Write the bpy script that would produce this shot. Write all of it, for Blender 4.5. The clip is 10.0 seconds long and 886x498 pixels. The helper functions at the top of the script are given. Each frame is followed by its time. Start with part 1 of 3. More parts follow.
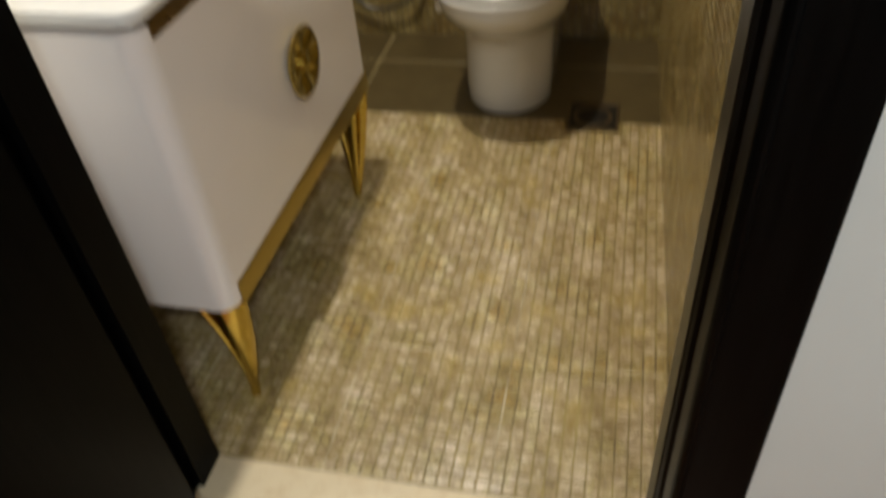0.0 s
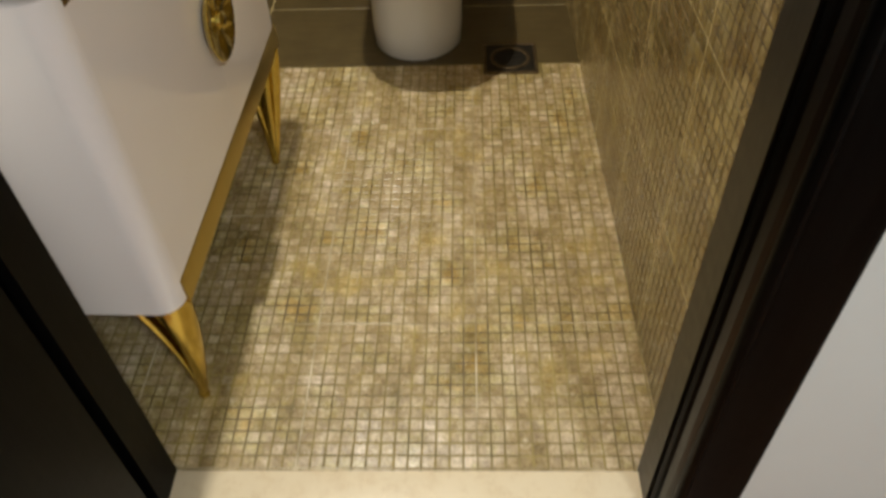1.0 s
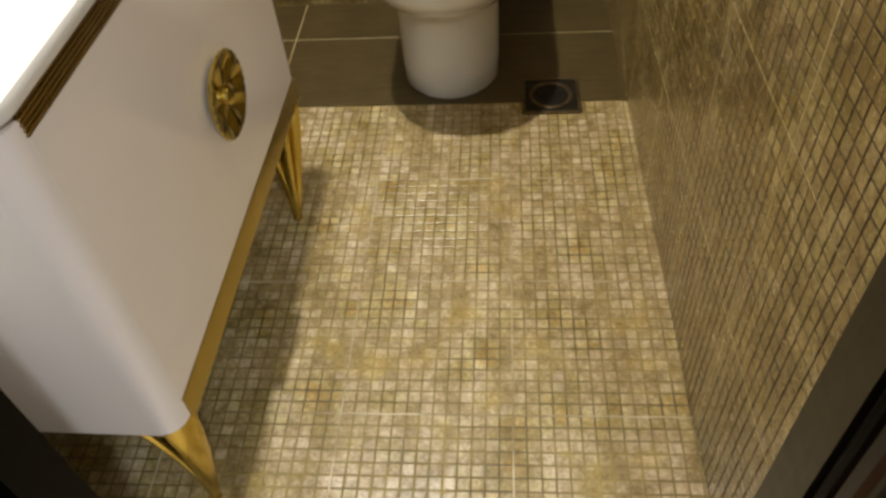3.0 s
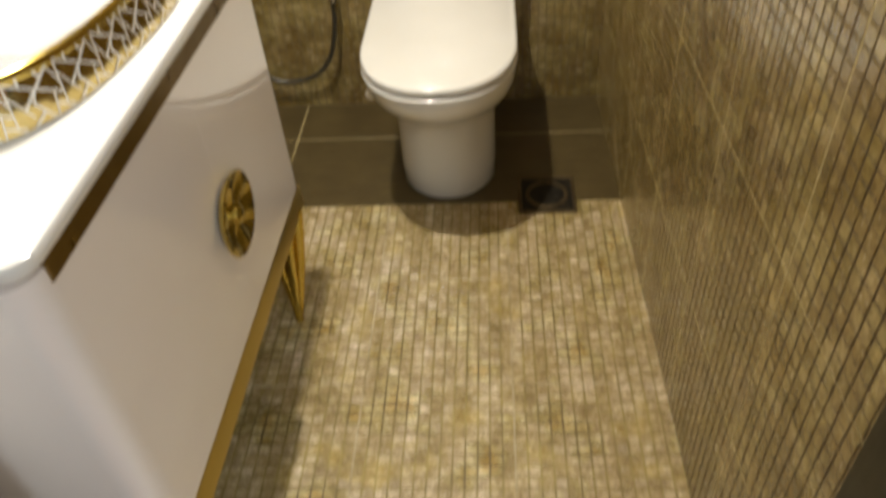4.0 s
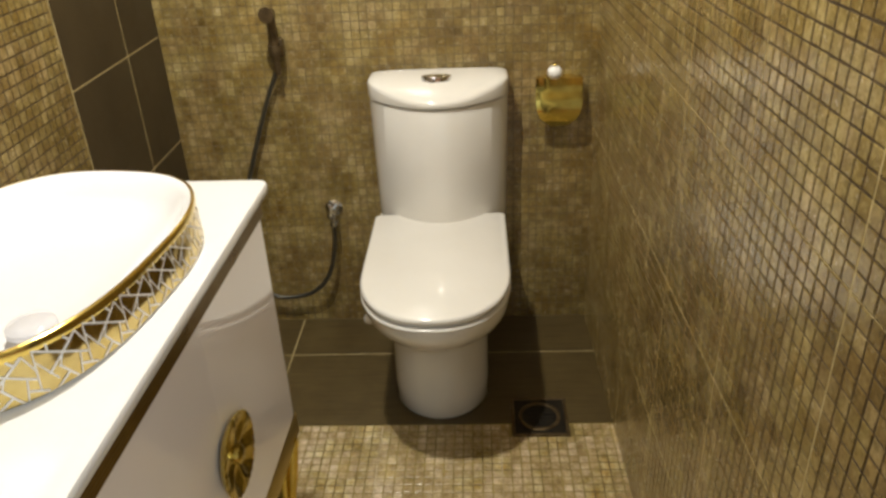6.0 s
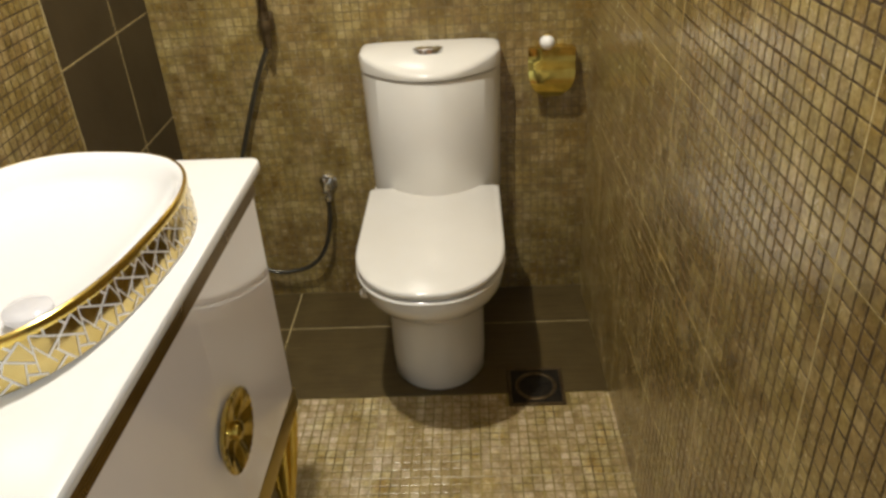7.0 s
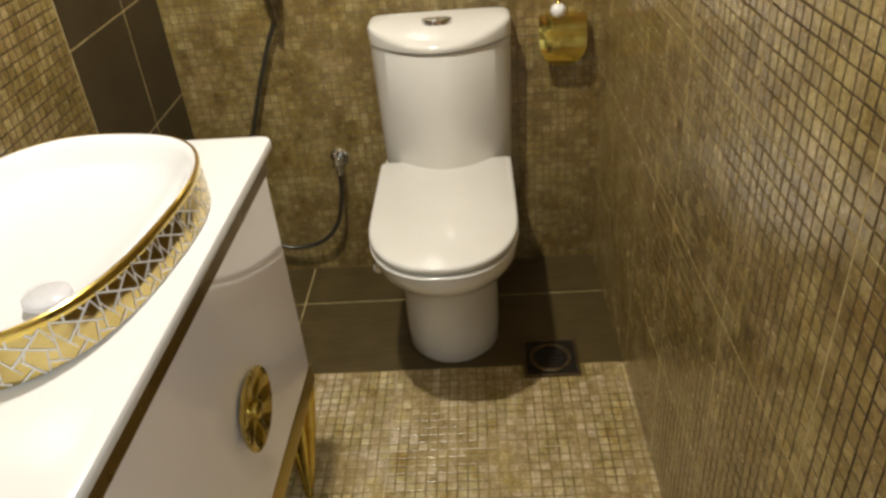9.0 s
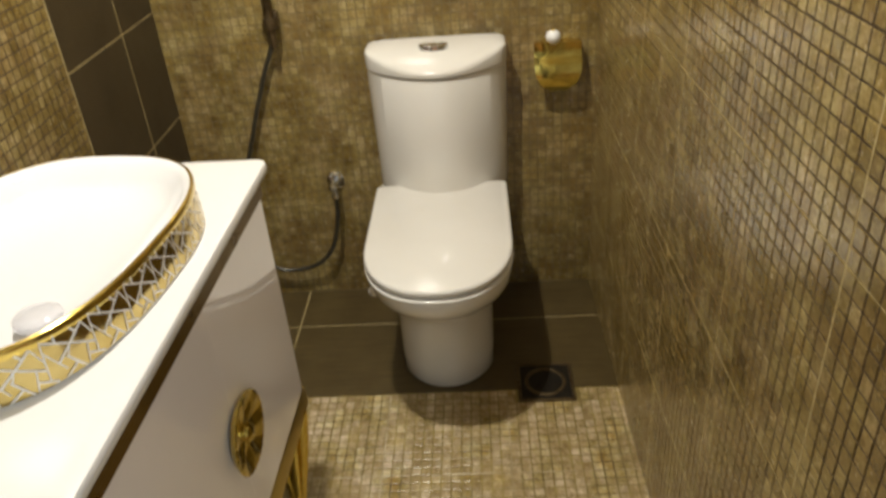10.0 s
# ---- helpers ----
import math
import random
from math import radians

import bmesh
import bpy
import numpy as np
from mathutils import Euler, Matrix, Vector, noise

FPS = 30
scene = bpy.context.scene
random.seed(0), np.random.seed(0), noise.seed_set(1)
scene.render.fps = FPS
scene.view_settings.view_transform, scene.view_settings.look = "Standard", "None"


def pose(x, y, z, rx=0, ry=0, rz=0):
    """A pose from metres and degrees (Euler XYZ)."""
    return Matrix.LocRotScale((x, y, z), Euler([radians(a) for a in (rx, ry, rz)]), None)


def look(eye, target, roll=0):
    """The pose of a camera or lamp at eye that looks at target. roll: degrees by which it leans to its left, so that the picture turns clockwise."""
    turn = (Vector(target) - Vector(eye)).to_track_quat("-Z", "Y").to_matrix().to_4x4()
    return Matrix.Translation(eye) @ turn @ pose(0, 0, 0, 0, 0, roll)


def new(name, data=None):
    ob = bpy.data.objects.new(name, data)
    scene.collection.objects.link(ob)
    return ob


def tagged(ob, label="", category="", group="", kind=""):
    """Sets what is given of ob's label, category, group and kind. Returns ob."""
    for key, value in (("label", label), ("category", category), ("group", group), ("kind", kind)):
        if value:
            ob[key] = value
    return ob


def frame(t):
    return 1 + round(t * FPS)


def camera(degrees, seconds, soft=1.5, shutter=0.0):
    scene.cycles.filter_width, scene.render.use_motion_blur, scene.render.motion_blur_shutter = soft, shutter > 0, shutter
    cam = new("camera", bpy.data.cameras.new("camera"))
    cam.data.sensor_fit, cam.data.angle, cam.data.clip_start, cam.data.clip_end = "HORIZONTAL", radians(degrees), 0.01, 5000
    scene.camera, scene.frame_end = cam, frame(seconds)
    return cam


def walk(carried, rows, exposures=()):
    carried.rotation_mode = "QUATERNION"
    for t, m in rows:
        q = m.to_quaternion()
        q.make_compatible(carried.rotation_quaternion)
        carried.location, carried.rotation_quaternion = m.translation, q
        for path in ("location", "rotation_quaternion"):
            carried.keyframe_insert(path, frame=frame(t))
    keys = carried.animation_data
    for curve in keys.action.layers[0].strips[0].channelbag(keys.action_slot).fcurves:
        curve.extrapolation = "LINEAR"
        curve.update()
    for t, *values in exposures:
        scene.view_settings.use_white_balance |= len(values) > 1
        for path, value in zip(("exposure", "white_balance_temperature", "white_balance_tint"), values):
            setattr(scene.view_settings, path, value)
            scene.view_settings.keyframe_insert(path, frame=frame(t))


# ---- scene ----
cam = camera(60.0, 10.0, soft=2.9, shutter=0.55)
PATH = [
    (0, (-0.130, -1.930, 1.235), (-0.531, -0.489, -0.093), -5.6),
    (0.2, (-0.155, -1.917, 1.191), (-0.497, -0.561, -0.242), -6.0),
    (0.5, (-0.245, -1.897, 1.172), (-0.417, -0.544, -0.292), -2.9),
    (1, (-0.298, -1.846, 1.202), (-0.371, -0.469, -0.248), -2.7),
    (1.5, (-0.303, -1.773, 1.231), (-0.415, -0.296, -0.113), -4.0),
    (2, (-0.266, -1.665, 1.227), (-0.495, -0.270, -0.188), -4.7),
    (2.2, (-0.261, -1.650, 1.205), (-0.494, -0.290, -0.242), -4.6),
    (3.3, (-0.313, -1.607, 1.224), (-0.458, -0.264, -0.252), -5.9),
    (3.5, (-0.317, -1.605, 1.226), (-0.457, -0.260, -0.248), -5.9),
    (4, (-0.312, -1.587, 1.285), (-0.459, -0.111, -0.057), -5.0),
    (4.2, (-0.304, -1.581, 1.313), (-0.450, -0.030, 0.060), -5.6),
    (4.5, (-0.313, -1.569, 1.338), (-0.439, 0.067, 0.195), -3.5),
    (5, (-0.317, -1.561, 1.378), (-0.432, 0.169, 0.381), -2.9),
    (5.2, (-0.317, -1.572, 1.380), (-0.426, 0.182, 0.427), -2.6),
    (6.3, (-0.340, -1.573, 1.384), (-0.432, 0.186, 0.437), -2.7),
    (6.5, (-0.326, -1.575, 1.393), (-0.436, 0.171, 0.424), -3.2),
    (7, (-0.327, -1.573, 1.394), (-0.418, 0.146, 0.376), -3.6),
    (7.5, (-0.324, -1.571, 1.395), (-0.398, 0.140, 0.363), -3.5),
    (8, (-0.326, -1.569, 1.399), (-0.429, 0.113, 0.322), -4.5),
    (8.5, (-0.329, -1.565, 1.398), (-0.447, 0.112, 0.315), -4.4),
    (9, (-0.332, -1.563, 1.404), (-0.455, 0.112, 0.318), -5.2),
    (9.5, (-0.327, -1.563, 1.397), (-0.420, 0.095, 0.283), -4.6),
    (10, (-0.325, -1.565, 1.404), (-0.439, 0.143, 0.370), -4.7),
]
walk(cam, [(t, look(eye, target, roll)) for t, eye, target, roll in PATH],
     [(0, -0.13), (0.5, 0.04), (2.0, 0.1), (3.5, 0.17), (4.5, 0.13), (5.2, 0.08), (6.5, -0.16), (8.5, -0.2), (10, -0.18)])

# ---- light ----
world = bpy.data.worlds.new("world")
scene.world = world
world.use_nodes = True
world.node_tree.nodes["Background"].inputs[0].default_value = (0.8, 0.9, 1.0, 1)
world.node_tree.nodes["Background"].inputs[1].default_value = 0.02


def area_lamp(name, at, size, watts, colour, spread=180):
    data = bpy.data.lights.new(name, "AREA")
    data.shape, data.size, data.energy, data.color, data.spread = "DISK", size, watts, colour, radians(spread)
    ob = new(name, data)
    ob.location = at
    return ob


LAMP = (-0.715, -0.36)
bulb_light = bpy.data.lights.new("ceiling_lamp_glow", "SPOT")
bulb_light.energy, bulb_light.color, bulb_light.shadow_soft_size = 126, (1.0, 0.965, 0.87), 0.034
bulb_light.spot_size, bulb_light.spot_blend = radians(166), 0.25
new("ceiling_lamp_glow", bulb_light).location = (LAMP[0], LAMP[1], 2.375)
area_lamp("hall_lamp_glow", (0.45, -2.75, 2.385), 0.25, 29, (0.86, 0.96, 1.0))


# ---- materials ----
def material(name, base, rough=0.5, metal=0.0, coat=0.0):
    m = bpy.data.materials.new(name)
    m.use_nodes = True
    b = m.node_tree.nodes["Principled BSDF"]
    b.inputs["Base Color"].default_value = (*base, 1)
    b.inputs["Roughness"].default_value = rough
    b.inputs["Metallic"].default_value = metal
    b.inputs["Coat Weight"].default_value = coat
    b.inputs["Coat Roughness"].default_value = 0.05
    return m


def node(m, kind, **values):
    n = m.node_tree.nodes.new(kind)
    for key, value in values.items():
        n.inputs[key.replace("_", " ")].default_value = value
    return n


def join(m, a, b):
    m.node_tree.links.new(a, b)


def where(m, scale=(1, 1, 1)):
    """World position, stretched."""
    g = m.node_tree.nodes.new("ShaderNodeNewGeometry")
    k = m.node_tree.nodes.new("ShaderNodeVectorMath")
    k.operation = "MULTIPLY"
    k.inputs[1].default_value = scale
    join(m, g.outputs["Position"], k.inputs[0])
    return k.outputs[0]


def noise_at(m, size, detail=4.0, scale=(1, 1, 1), rough=0.6):
    n = node(m, "ShaderNodeTexNoise", Scale=1.0 / size, Detail=detail, Roughness=rough)
    join(m, where(m, scale), n.inputs["Vector"])
    return n.outputs["Fac"]


def ramp(m, source, stops):
    r = m.node_tree.nodes.new("ShaderNodeValToRGB")
    e = r.color_ramp.elements
    while len(e) < len(stops):
        e.new(0.5)
    for k, (at, c) in zip(e, stops):
        k.position, k.color = at, (*c, 1)
    join(m, source, r.inputs[0])
    return r.outputs[0]


def blend(m, fac, a, b, mode="MIX"):
    x = m.node_tree.nodes.new("ShaderNodeMix")
    x.data_type, x.blend_type = "RGBA", mode
    for value, slot in ((fac, 0), (a, 6), (b, 7)):
        if isinstance(value, (int, float)):
            x.inputs[slot].default_value = value
        elif isinstance(value, tuple):
            x.inputs[slot].default_value = (*value, 1)
        else:
            join(m, value, x.inputs[slot])
    return x.outputs[2]


def skin(m, colour=None, rough=None, bump=None, strength=0.2, distance=0.001):
    b = m.node_tree.nodes["Principled BSDF"]
    if colour is not None:
        join(m, colour, b.inputs["Base Color"])
    if rough is not None:
        lo, hi, src = rough
        r = node(m, "ShaderNodeMapRange")
        r.inputs[3].default_value, r.inputs[4].default_value = lo, hi
        join(m, src, r.inputs[0])
        join(m, r.outputs[0], b.inputs["Roughness"])
    if bump is not None:
        k = node(m, "ShaderNodeBump", Strength=strength, Distance=distance)
        join(m, bump, k.inputs["Height"])
        join(m, k.outputs[0], b.inputs["Normal"])
    return m


def chip_material(name, dark, mid, light, rough, per_island, own=0.42, streak=(1, 1, 1), hues=None):
    """Little stone squares: each its own tone, clouds over many of them, fine pitted grain."""
    m = material(name, mid, 0.4)
    if per_island:
        rnd = m.node_tree.nodes.new("ShaderNodeNewGeometry").outputs["Random Per Island"]
    else:
        rnd = m.node_tree.nodes.new("ShaderNodeObjectInfo").outputs["Random"]
    tone = ramp(m, rnd, [(0.0, dark), (0.3, mid), (0.75, mid), (1.0, light)])
    cloud = ramp(m, noise_at(m, 0.10, 6, streak), [(0.30, dark), (0.48, mid), (0.72, light)])
    hue = ramp(m, noise_at(m, 0.12, 5), hues or [(0.32, (1.0, 0.87, 0.52)), (0.46, (0.96, 0.95, 0.74)), (0.58, (1.0, 0.93, 0.88)), (0.70, (1.0, 0.89, 0.60))])
    grain = noise_at(m, 0.007, 5)
    blotch = noise_at(m, 0.028, 5, (1, 1, 1), 0.7)
    c = blend(m, 1 - own, tone, cloud)
    c = blend(m, 0.8, c, hue, "MULTIPLY")
    c = blend(m, 0.75, c, ramp(m, blotch, [(0.34, (0.58, 0.54, 0.47)), (0.55, (1, 1, 1)), (0.72, (1.0, 1.0, 1.0))]), "MULTIPLY")
    c = blend(m, ramp(m, blotch, [(0.56, (0, 0, 0)), (0.80, (0.6, 0.6, 0.6))]), c, light)
    c = blend(m, 0.5, c, ramp(m, grain, [(0.3, (0.55, 0.52, 0.46)), (0.6, (1, 1, 1))]), "MULTIPLY")
    return skin(m, c, (rough - 0.1, rough + 0.14, noise_at(m, 0.02, 3)), grain, 0.3, 0.0006)


FLOOR_TONES = ((0.25, 0.185, 0.074), (0.48, 0.385, 0.20), (0.86, 0.765, 0.585))
FLOOR_HUES = [(0.34, (1.0, 0.80, 0.40)), (0.42, (0.96, 0.93, 0.68)), (0.49, (1.0, 0.90, 0.90)), (0.58, (1.0, 0.92, 0.84)), (0.68, (1.0, 0.85, 0.46))]
WALL_TONES = ((0.155, 0.105, 0.034), (0.278, 0.200, 0.072), (0.57, 0.465, 0.245))
chip_floor = chip_material("floor_chip", *FLOOR_TONES, 0.25, True, 0.36, (1.5, 0.55, 1), FLOOR_HUES)
chip_floor_single = chip_material("floor_chip_single", *FLOOR_TONES, 0.25, False, 0.36, (1.5, 0.55, 1), FLOOR_HUES)
chip_wall = chip_material("wall_chip", *WALL_TONES, 0.22, True, 0.36)
chip_wall_single = chip_material("wall_chip_single", *WALL_TONES, 0.22, False, 0.36)
for m in (chip_wall, chip_wall_single):
    m.node_tree.nodes["Principled BSDF"].inputs["Specular IOR Level"].default_value = 0.95
    m.node_tree.nodes["Principled BSDF"].inputs["Coat Weight"].default_value = 0.6
    m.node_tree.nodes["Principled BSDF"].inputs["Coat Roughness"].default_value = 0.17

grout = material("brown_grout", (0.10, 0.068, 0.026), 0.75)
skin(grout, ramp(grout, noise_at(grout, 0.03), [(0.3, (0.034, 0.018, 0.004)), (0.7, (0.078, 0.045, 0.013))]), None, noise_at(grout, 0.002), 0.4)
grout_back = material("tan_grout", (0.12, 0.09, 0.035), 0.75)
skin(grout_back, ramp(grout_back, noise_at(grout_back, 0.03), [(0.3, (0.095, 0.066, 0.022)), (0.7, (0.19, 0.138, 0.05))]), None, noise_at(grout_back, 0.002), 0.4)
grout_floor = material("olive_grout", (0.2, 0.14, 0.05), 0.7)
skin(grout_floor, ramp(grout_floor, noise_at(grout_floor, 0.12, 5), [(0.36, (0.12, 0.080, 0.027)), (0.50, (0.235, 0.17, 0.045)), (0.64, (0.35, 0.26, 0.07))]), (0.3, 0.7, noise_at(grout_floor, 0.03)), noise_at(grout_floor, 0.002), 0.4)
pale_joint = material("cream_grout", (0.8, 0.7, 0.52), 0.5)
skin(pale_joint, ramp(pale_joint, noise_at(pale_joint, 0.16, 5), [(0.42, (0.30, 0.22, 0.095)), (0.64, (0.68, 0.575, 0.39))]))
pale_grout = material("pale_gold_grout", (0.55, 0.44, 0.2), 0.5)
skin(pale_grout, ramp(pale_grout, noise_at(pale_grout, 0.02), [(0.3, (0.36, 0.27, 0.10)), (0.7, (0.62, 0.50, 0.25))]))

dark_tile = material("dark_brown_tile", (0.06, 0.042, 0.02), 0.35)
skin(dark_tile, blend(dark_tile, 0.4, ramp(dark_tile, noise_at(dark_tile, 0.12, 5), [(0.3, (0.030, 0.019, 0.007)), (0.7, (0.066, 0.045, 0.019))]),
     ramp(dark_tile, noise_at(dark_tile, 0.004, 2, (0.02, 1, 1)), [(0.35, (0.032, 0.021, 0.008)), (0.65, (0.07, 0.048, 0.021))])),
     (0.42, 0.6, noise_at(dark_tile, 0.03)), noise_at(dark_tile, 0.004, 2, (0.02, 1, 1)), 0.25)
floor_slab = material("olive_brown_slab", (0.15, 0.11, 0.05), 0.4)
skin(floor_slab, blend(floor_slab, 0.45, ramp(floor_slab, noise_at(floor_slab, 0.10, 5), [(0.3, (0.053, 0.035, 0.011)), (0.7, (0.106, 0.075, 0.027))]),
     ramp(floor_slab, noise_at(floor_slab, 0.005, 2, (0.03, 1, 1)), [(0.35, (0.052, 0.033, 0.010)), (0.65, (0.110, 0.075, 0.028))])),
     (0.25, 0.5, noise_at(floor_slab, 0.03)), noise_at(floor_slab, 0.005, 2, (0.03, 1, 1)), 0.3)

ceramic = material("white_ceramic", (0.80, 0.76, 0.68), 0.12, 0, 0.6)
skin(ceramic, ramp(ceramic, noise_at(ceramic, 0.2), [(0.3, (0.765, 0.73, 0.665)), (0.7, (0.80, 0.77, 0.715))]), (0.08, 0.2, noise_at(ceramic, 0.04)))
lacquer = material("white_gloss_lacquer", (0.72, 0.66, 0.63), 0.16, 0, 0.35)
skin(lacquer, ramp(lacquer, noise_at(lacquer, 0.25), [(0.3, (0.89, 0.825, 0.805)), (0.7, (0.91, 0.85, 0.83))]), (0.025, 0.05, noise_at(lacquer, 0.08)))
basin_white = material("white_basin_glaze", (0.86, 0.85, 0.83), 0.1, 0, 0.6)
skin(basin_white, ramp(basin_white, noise_at(basin_white, 0.2), [(0.3, (0.78, 0.775, 0.785)), (0.7, (0.81, 0.805, 0.815))]), (0.06, 0.16, noise_at(basin_white, 0.05)))
stone = material("white_solid_surface", (0.86, 0.84, 0.78), 0.2, 0, 0.3)
skin(stone, ramp(stone, noise_at(stone, 0.1), [(0.3, (0.78, 0.765, 0.745)), (0.7, (0.81, 0.795, 0.775))]), (0.14, 0.26, noise_at(stone, 0.05)))
gold = material("polished_gold", (0.72, 0.46, 0.11), 0.16, 1.0)
skin(gold, ramp(gold, noise_at(gold, 0.03), [(0.3, (0.62, 0.45, 0.105)), (0.7, (0.76, 0.58, 0.17))]), (0.10, 0.26, noise_at(gold, 0.01)))
gold_mirror = material("mirror_gold", (0.74, 0.55, 0.18), 0.06, 1.0)
skin(gold_mirror, ramp(gold_mirror, noise_at(gold_mirror, 0.03), [(0.3, (0.70, 0.55, 0.13)), (0.7, (0.80, 0.66, 0.19))]), (0.04, 0.10, noise_at(gold_mirror, 0.02)), noise_at(gold_mirror, 0.07, 1), 0.25, 0.006)
gold_dark = material("bronze_gold", (0.17, 0.115, 0.04), 0.28, 1.0)
skin(gold_dark, ramp(gold_dark, noise_at(gold_dark, 0.04), [(0.3, (0.15, 0.10, 0.034)), (0.7, (0.19, 0.13, 0.046))]), (0.24, 0.32, noise_at(gold_dark, 0.15)))
satin_gold = material("satin_gold", (0.50, 0.38, 0.11), 0.34, 1.0)
skin(satin_gold, ramp(satin_gold, noise_at(satin_gold, 0.15), [(0.3, (0.46, 0.35, 0.10)), (0.7, (0.54, 0.41, 0.13))]), (0.30, 0.38, noise_at(satin_gold, 0.2)))
leg_gold = material("rich_gold", (0.62, 0.44, 0.10), 0.26, 1.0)
skin(leg_gold, ramp(leg_gold, noise_at(leg_gold, 0.04), [(0.3, (0.58, 0.42, 0.085)), (0.7, (0.68, 0.50, 0.13))]), (0.14, 0.26, noise_at(leg_gold, 0.02)))
handle_gold = material("deep_gold", (0.42, 0.29, 0.06), 0.16, 1.0)
skin(handle_gold, ramp(handle_gold, noise_at(handle_gold, 0.03), [(0.3, (0.42, 0.32, 0.075)), (0.7, (0.60, 0.47, 0.13))]), (0.10, 0.24, noise_at(handle_gold, 0.01)), noise_at(handle_gold, 0.012, 2), 0.35, 0.002)
gold_band = material("gold_glaze", (0.62, 0.47, 0.16), 0.2, 1.0)
skin(gold_band, ramp(gold_band, noise_at(gold_band, 0.05), [(0.3, (0.52, 0.39, 0.13)), (0.7, (0.66, 0.52, 0.22))]), (0.07, 0.16, noise_at(gold_band, 0.02)), noise_at(gold_band, 0.03, 1), 0.3, 0.004)
white_glaze = material("white_glaze", (0.88, 0.86, 0.83), 0.35)
plug_white = material("grey_white_glaze", (0.60, 0.59, 0.62), 0.08, 0, 0.6)
chrome = material("chrome", (0.75, 0.76, 0.78), 0.08, 1.0)
hose_metal = material("dark_steel_braid", (0.10, 0.095, 0.08), 0.35, 0.8)
skin(hose_metal, None, None, noise_at(hose_metal, 0.002, 1), 0.6)
bronze = material("dark_bronze", (0.11, 0.075, 0.035), 0.4, 0.7)
skin(bronze, ramp(bronze, noise_at(bronze, 0.02), [(0.3, (0.07, 0.045, 0.02)), (0.7, (0.17, 0.12, 0.06))]), (0.3, 0.55, noise_at(bronze, 0.008)))
iron = material("blackened_iron", (0.02, 0.016, 0.010), 0.5, 0.5)
skin(iron, ramp(iron, noise_at(iron, 0.015), [(0.3, (0.010, 0.008, 0.005)), (0.7, (0.03, 0.023, 0.013))]), (0.4, 0.6, noise_at(iron, 0.008)))
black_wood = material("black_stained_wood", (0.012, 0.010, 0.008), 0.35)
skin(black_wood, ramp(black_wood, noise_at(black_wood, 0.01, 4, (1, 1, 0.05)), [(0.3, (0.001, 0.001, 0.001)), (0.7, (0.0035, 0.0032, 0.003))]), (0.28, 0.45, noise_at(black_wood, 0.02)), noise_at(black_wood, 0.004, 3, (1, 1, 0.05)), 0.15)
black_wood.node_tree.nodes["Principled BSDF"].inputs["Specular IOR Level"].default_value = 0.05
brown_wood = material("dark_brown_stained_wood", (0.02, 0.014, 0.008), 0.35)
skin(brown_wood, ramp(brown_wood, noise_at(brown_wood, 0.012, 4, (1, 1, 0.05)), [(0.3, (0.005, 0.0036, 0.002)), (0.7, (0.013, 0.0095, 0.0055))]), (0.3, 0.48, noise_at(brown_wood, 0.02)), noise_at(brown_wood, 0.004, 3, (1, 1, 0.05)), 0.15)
marble = material("cream_marble", (0.66, 0.56, 0.42), 0.15)
skin(marble, blend(marble, 0.6, ramp(marble, noise_at(marble, 0.12, 8), [(0.3, (0.74, 0.585, 0.36)), (0.65, (0.84, 0.70, 0.48))]),
     ramp(marble, noise_at(marble, 0.03, 8, (1, 1, 1), 0.75), [(0.35, (0.70, 0.55, 0.36)), (0.5, (0.80, 0.67, 0.47))])), (0.32, 0.46, noise_at(marble, 0.05)))
paint = material("white_wall_paint", (0.74, 0.74, 0.71), 0.7)
skin(paint, ramp(paint, noise_at(paint, 0.3), [(0.3, (0.72, 0.72, 0.69)), (0.7, (0.76, 0.76, 0.73))]), None, noise_at(paint, 0.003, 3), 0.15)
wood_floor = material("orange_wood", (0.30, 0.12, 0.04), 0.35)
skin(wood_floor, ramp(wood_floor, noise_at(wood_floor, 0.02, 6, (0.08, 1, 1)), [(0.3, (0.25, 0.09, 0.022)), (0.7, (0.46, 0.20, 0.06))]), (0.25, 0.45, noise_at(wood_floor, 0.03)))
ceiling_paint = material("ceiling_paint", (0.78, 0.76, 0.72), 0.8)
skin(ceiling_paint, ramp(ceiling_paint, noise_at(ceiling_paint, 0.3), [(0.3, (0.76, 0.74, 0.70)), (0.7, (0.80, 0.78, 0.74))]))
glow = material("lamp_diffuser", (1, 0.95, 0.85), 0.4)
glow.node_tree.nodes["Principled BSDF"].inputs["Emission Color"].default_value = (1.0, 0.965, 0.87, 1)
glow.node_tree.nodes["Principled BSDF"].inputs["Emission Strength"].default_value = 8.0


# ---- mesh helpers ----
def thing(name, base, label, category, group="", kind=""):
    ob = new(name)
    ob.empty_display_size = 0.05
    ob.location = base
    return tagged(ob, label, category, group, kind)


def base_of(ob):
    v = Vector(ob.location)
    while ob.parent:
        ob = ob.parent
        v += Vector(ob.location)
    return v


def part(name, bm, mat, parent=None, label="", smooth=True, kind="", category=""):
    """Links a bmesh (in world metres) as one mesh object."""
    if parent:
        bmesh.ops.translate(bm, verts=bm.verts, vec=-base_of(parent))
    bmesh.ops.recalc_face_normals(bm, faces=bm.faces)
    me = bpy.data.meshes.new(name)
    bm.to_mesh(me)
    bm.free()
    me.materials.append(mat)
    if smooth:
        me.shade_smooth()
        me.set_sharp_from_angle(angle=radians(35))
    ob = new(name, me)
    if parent:
        ob.parent = parent
    return tagged(ob, label, category, "", kind)


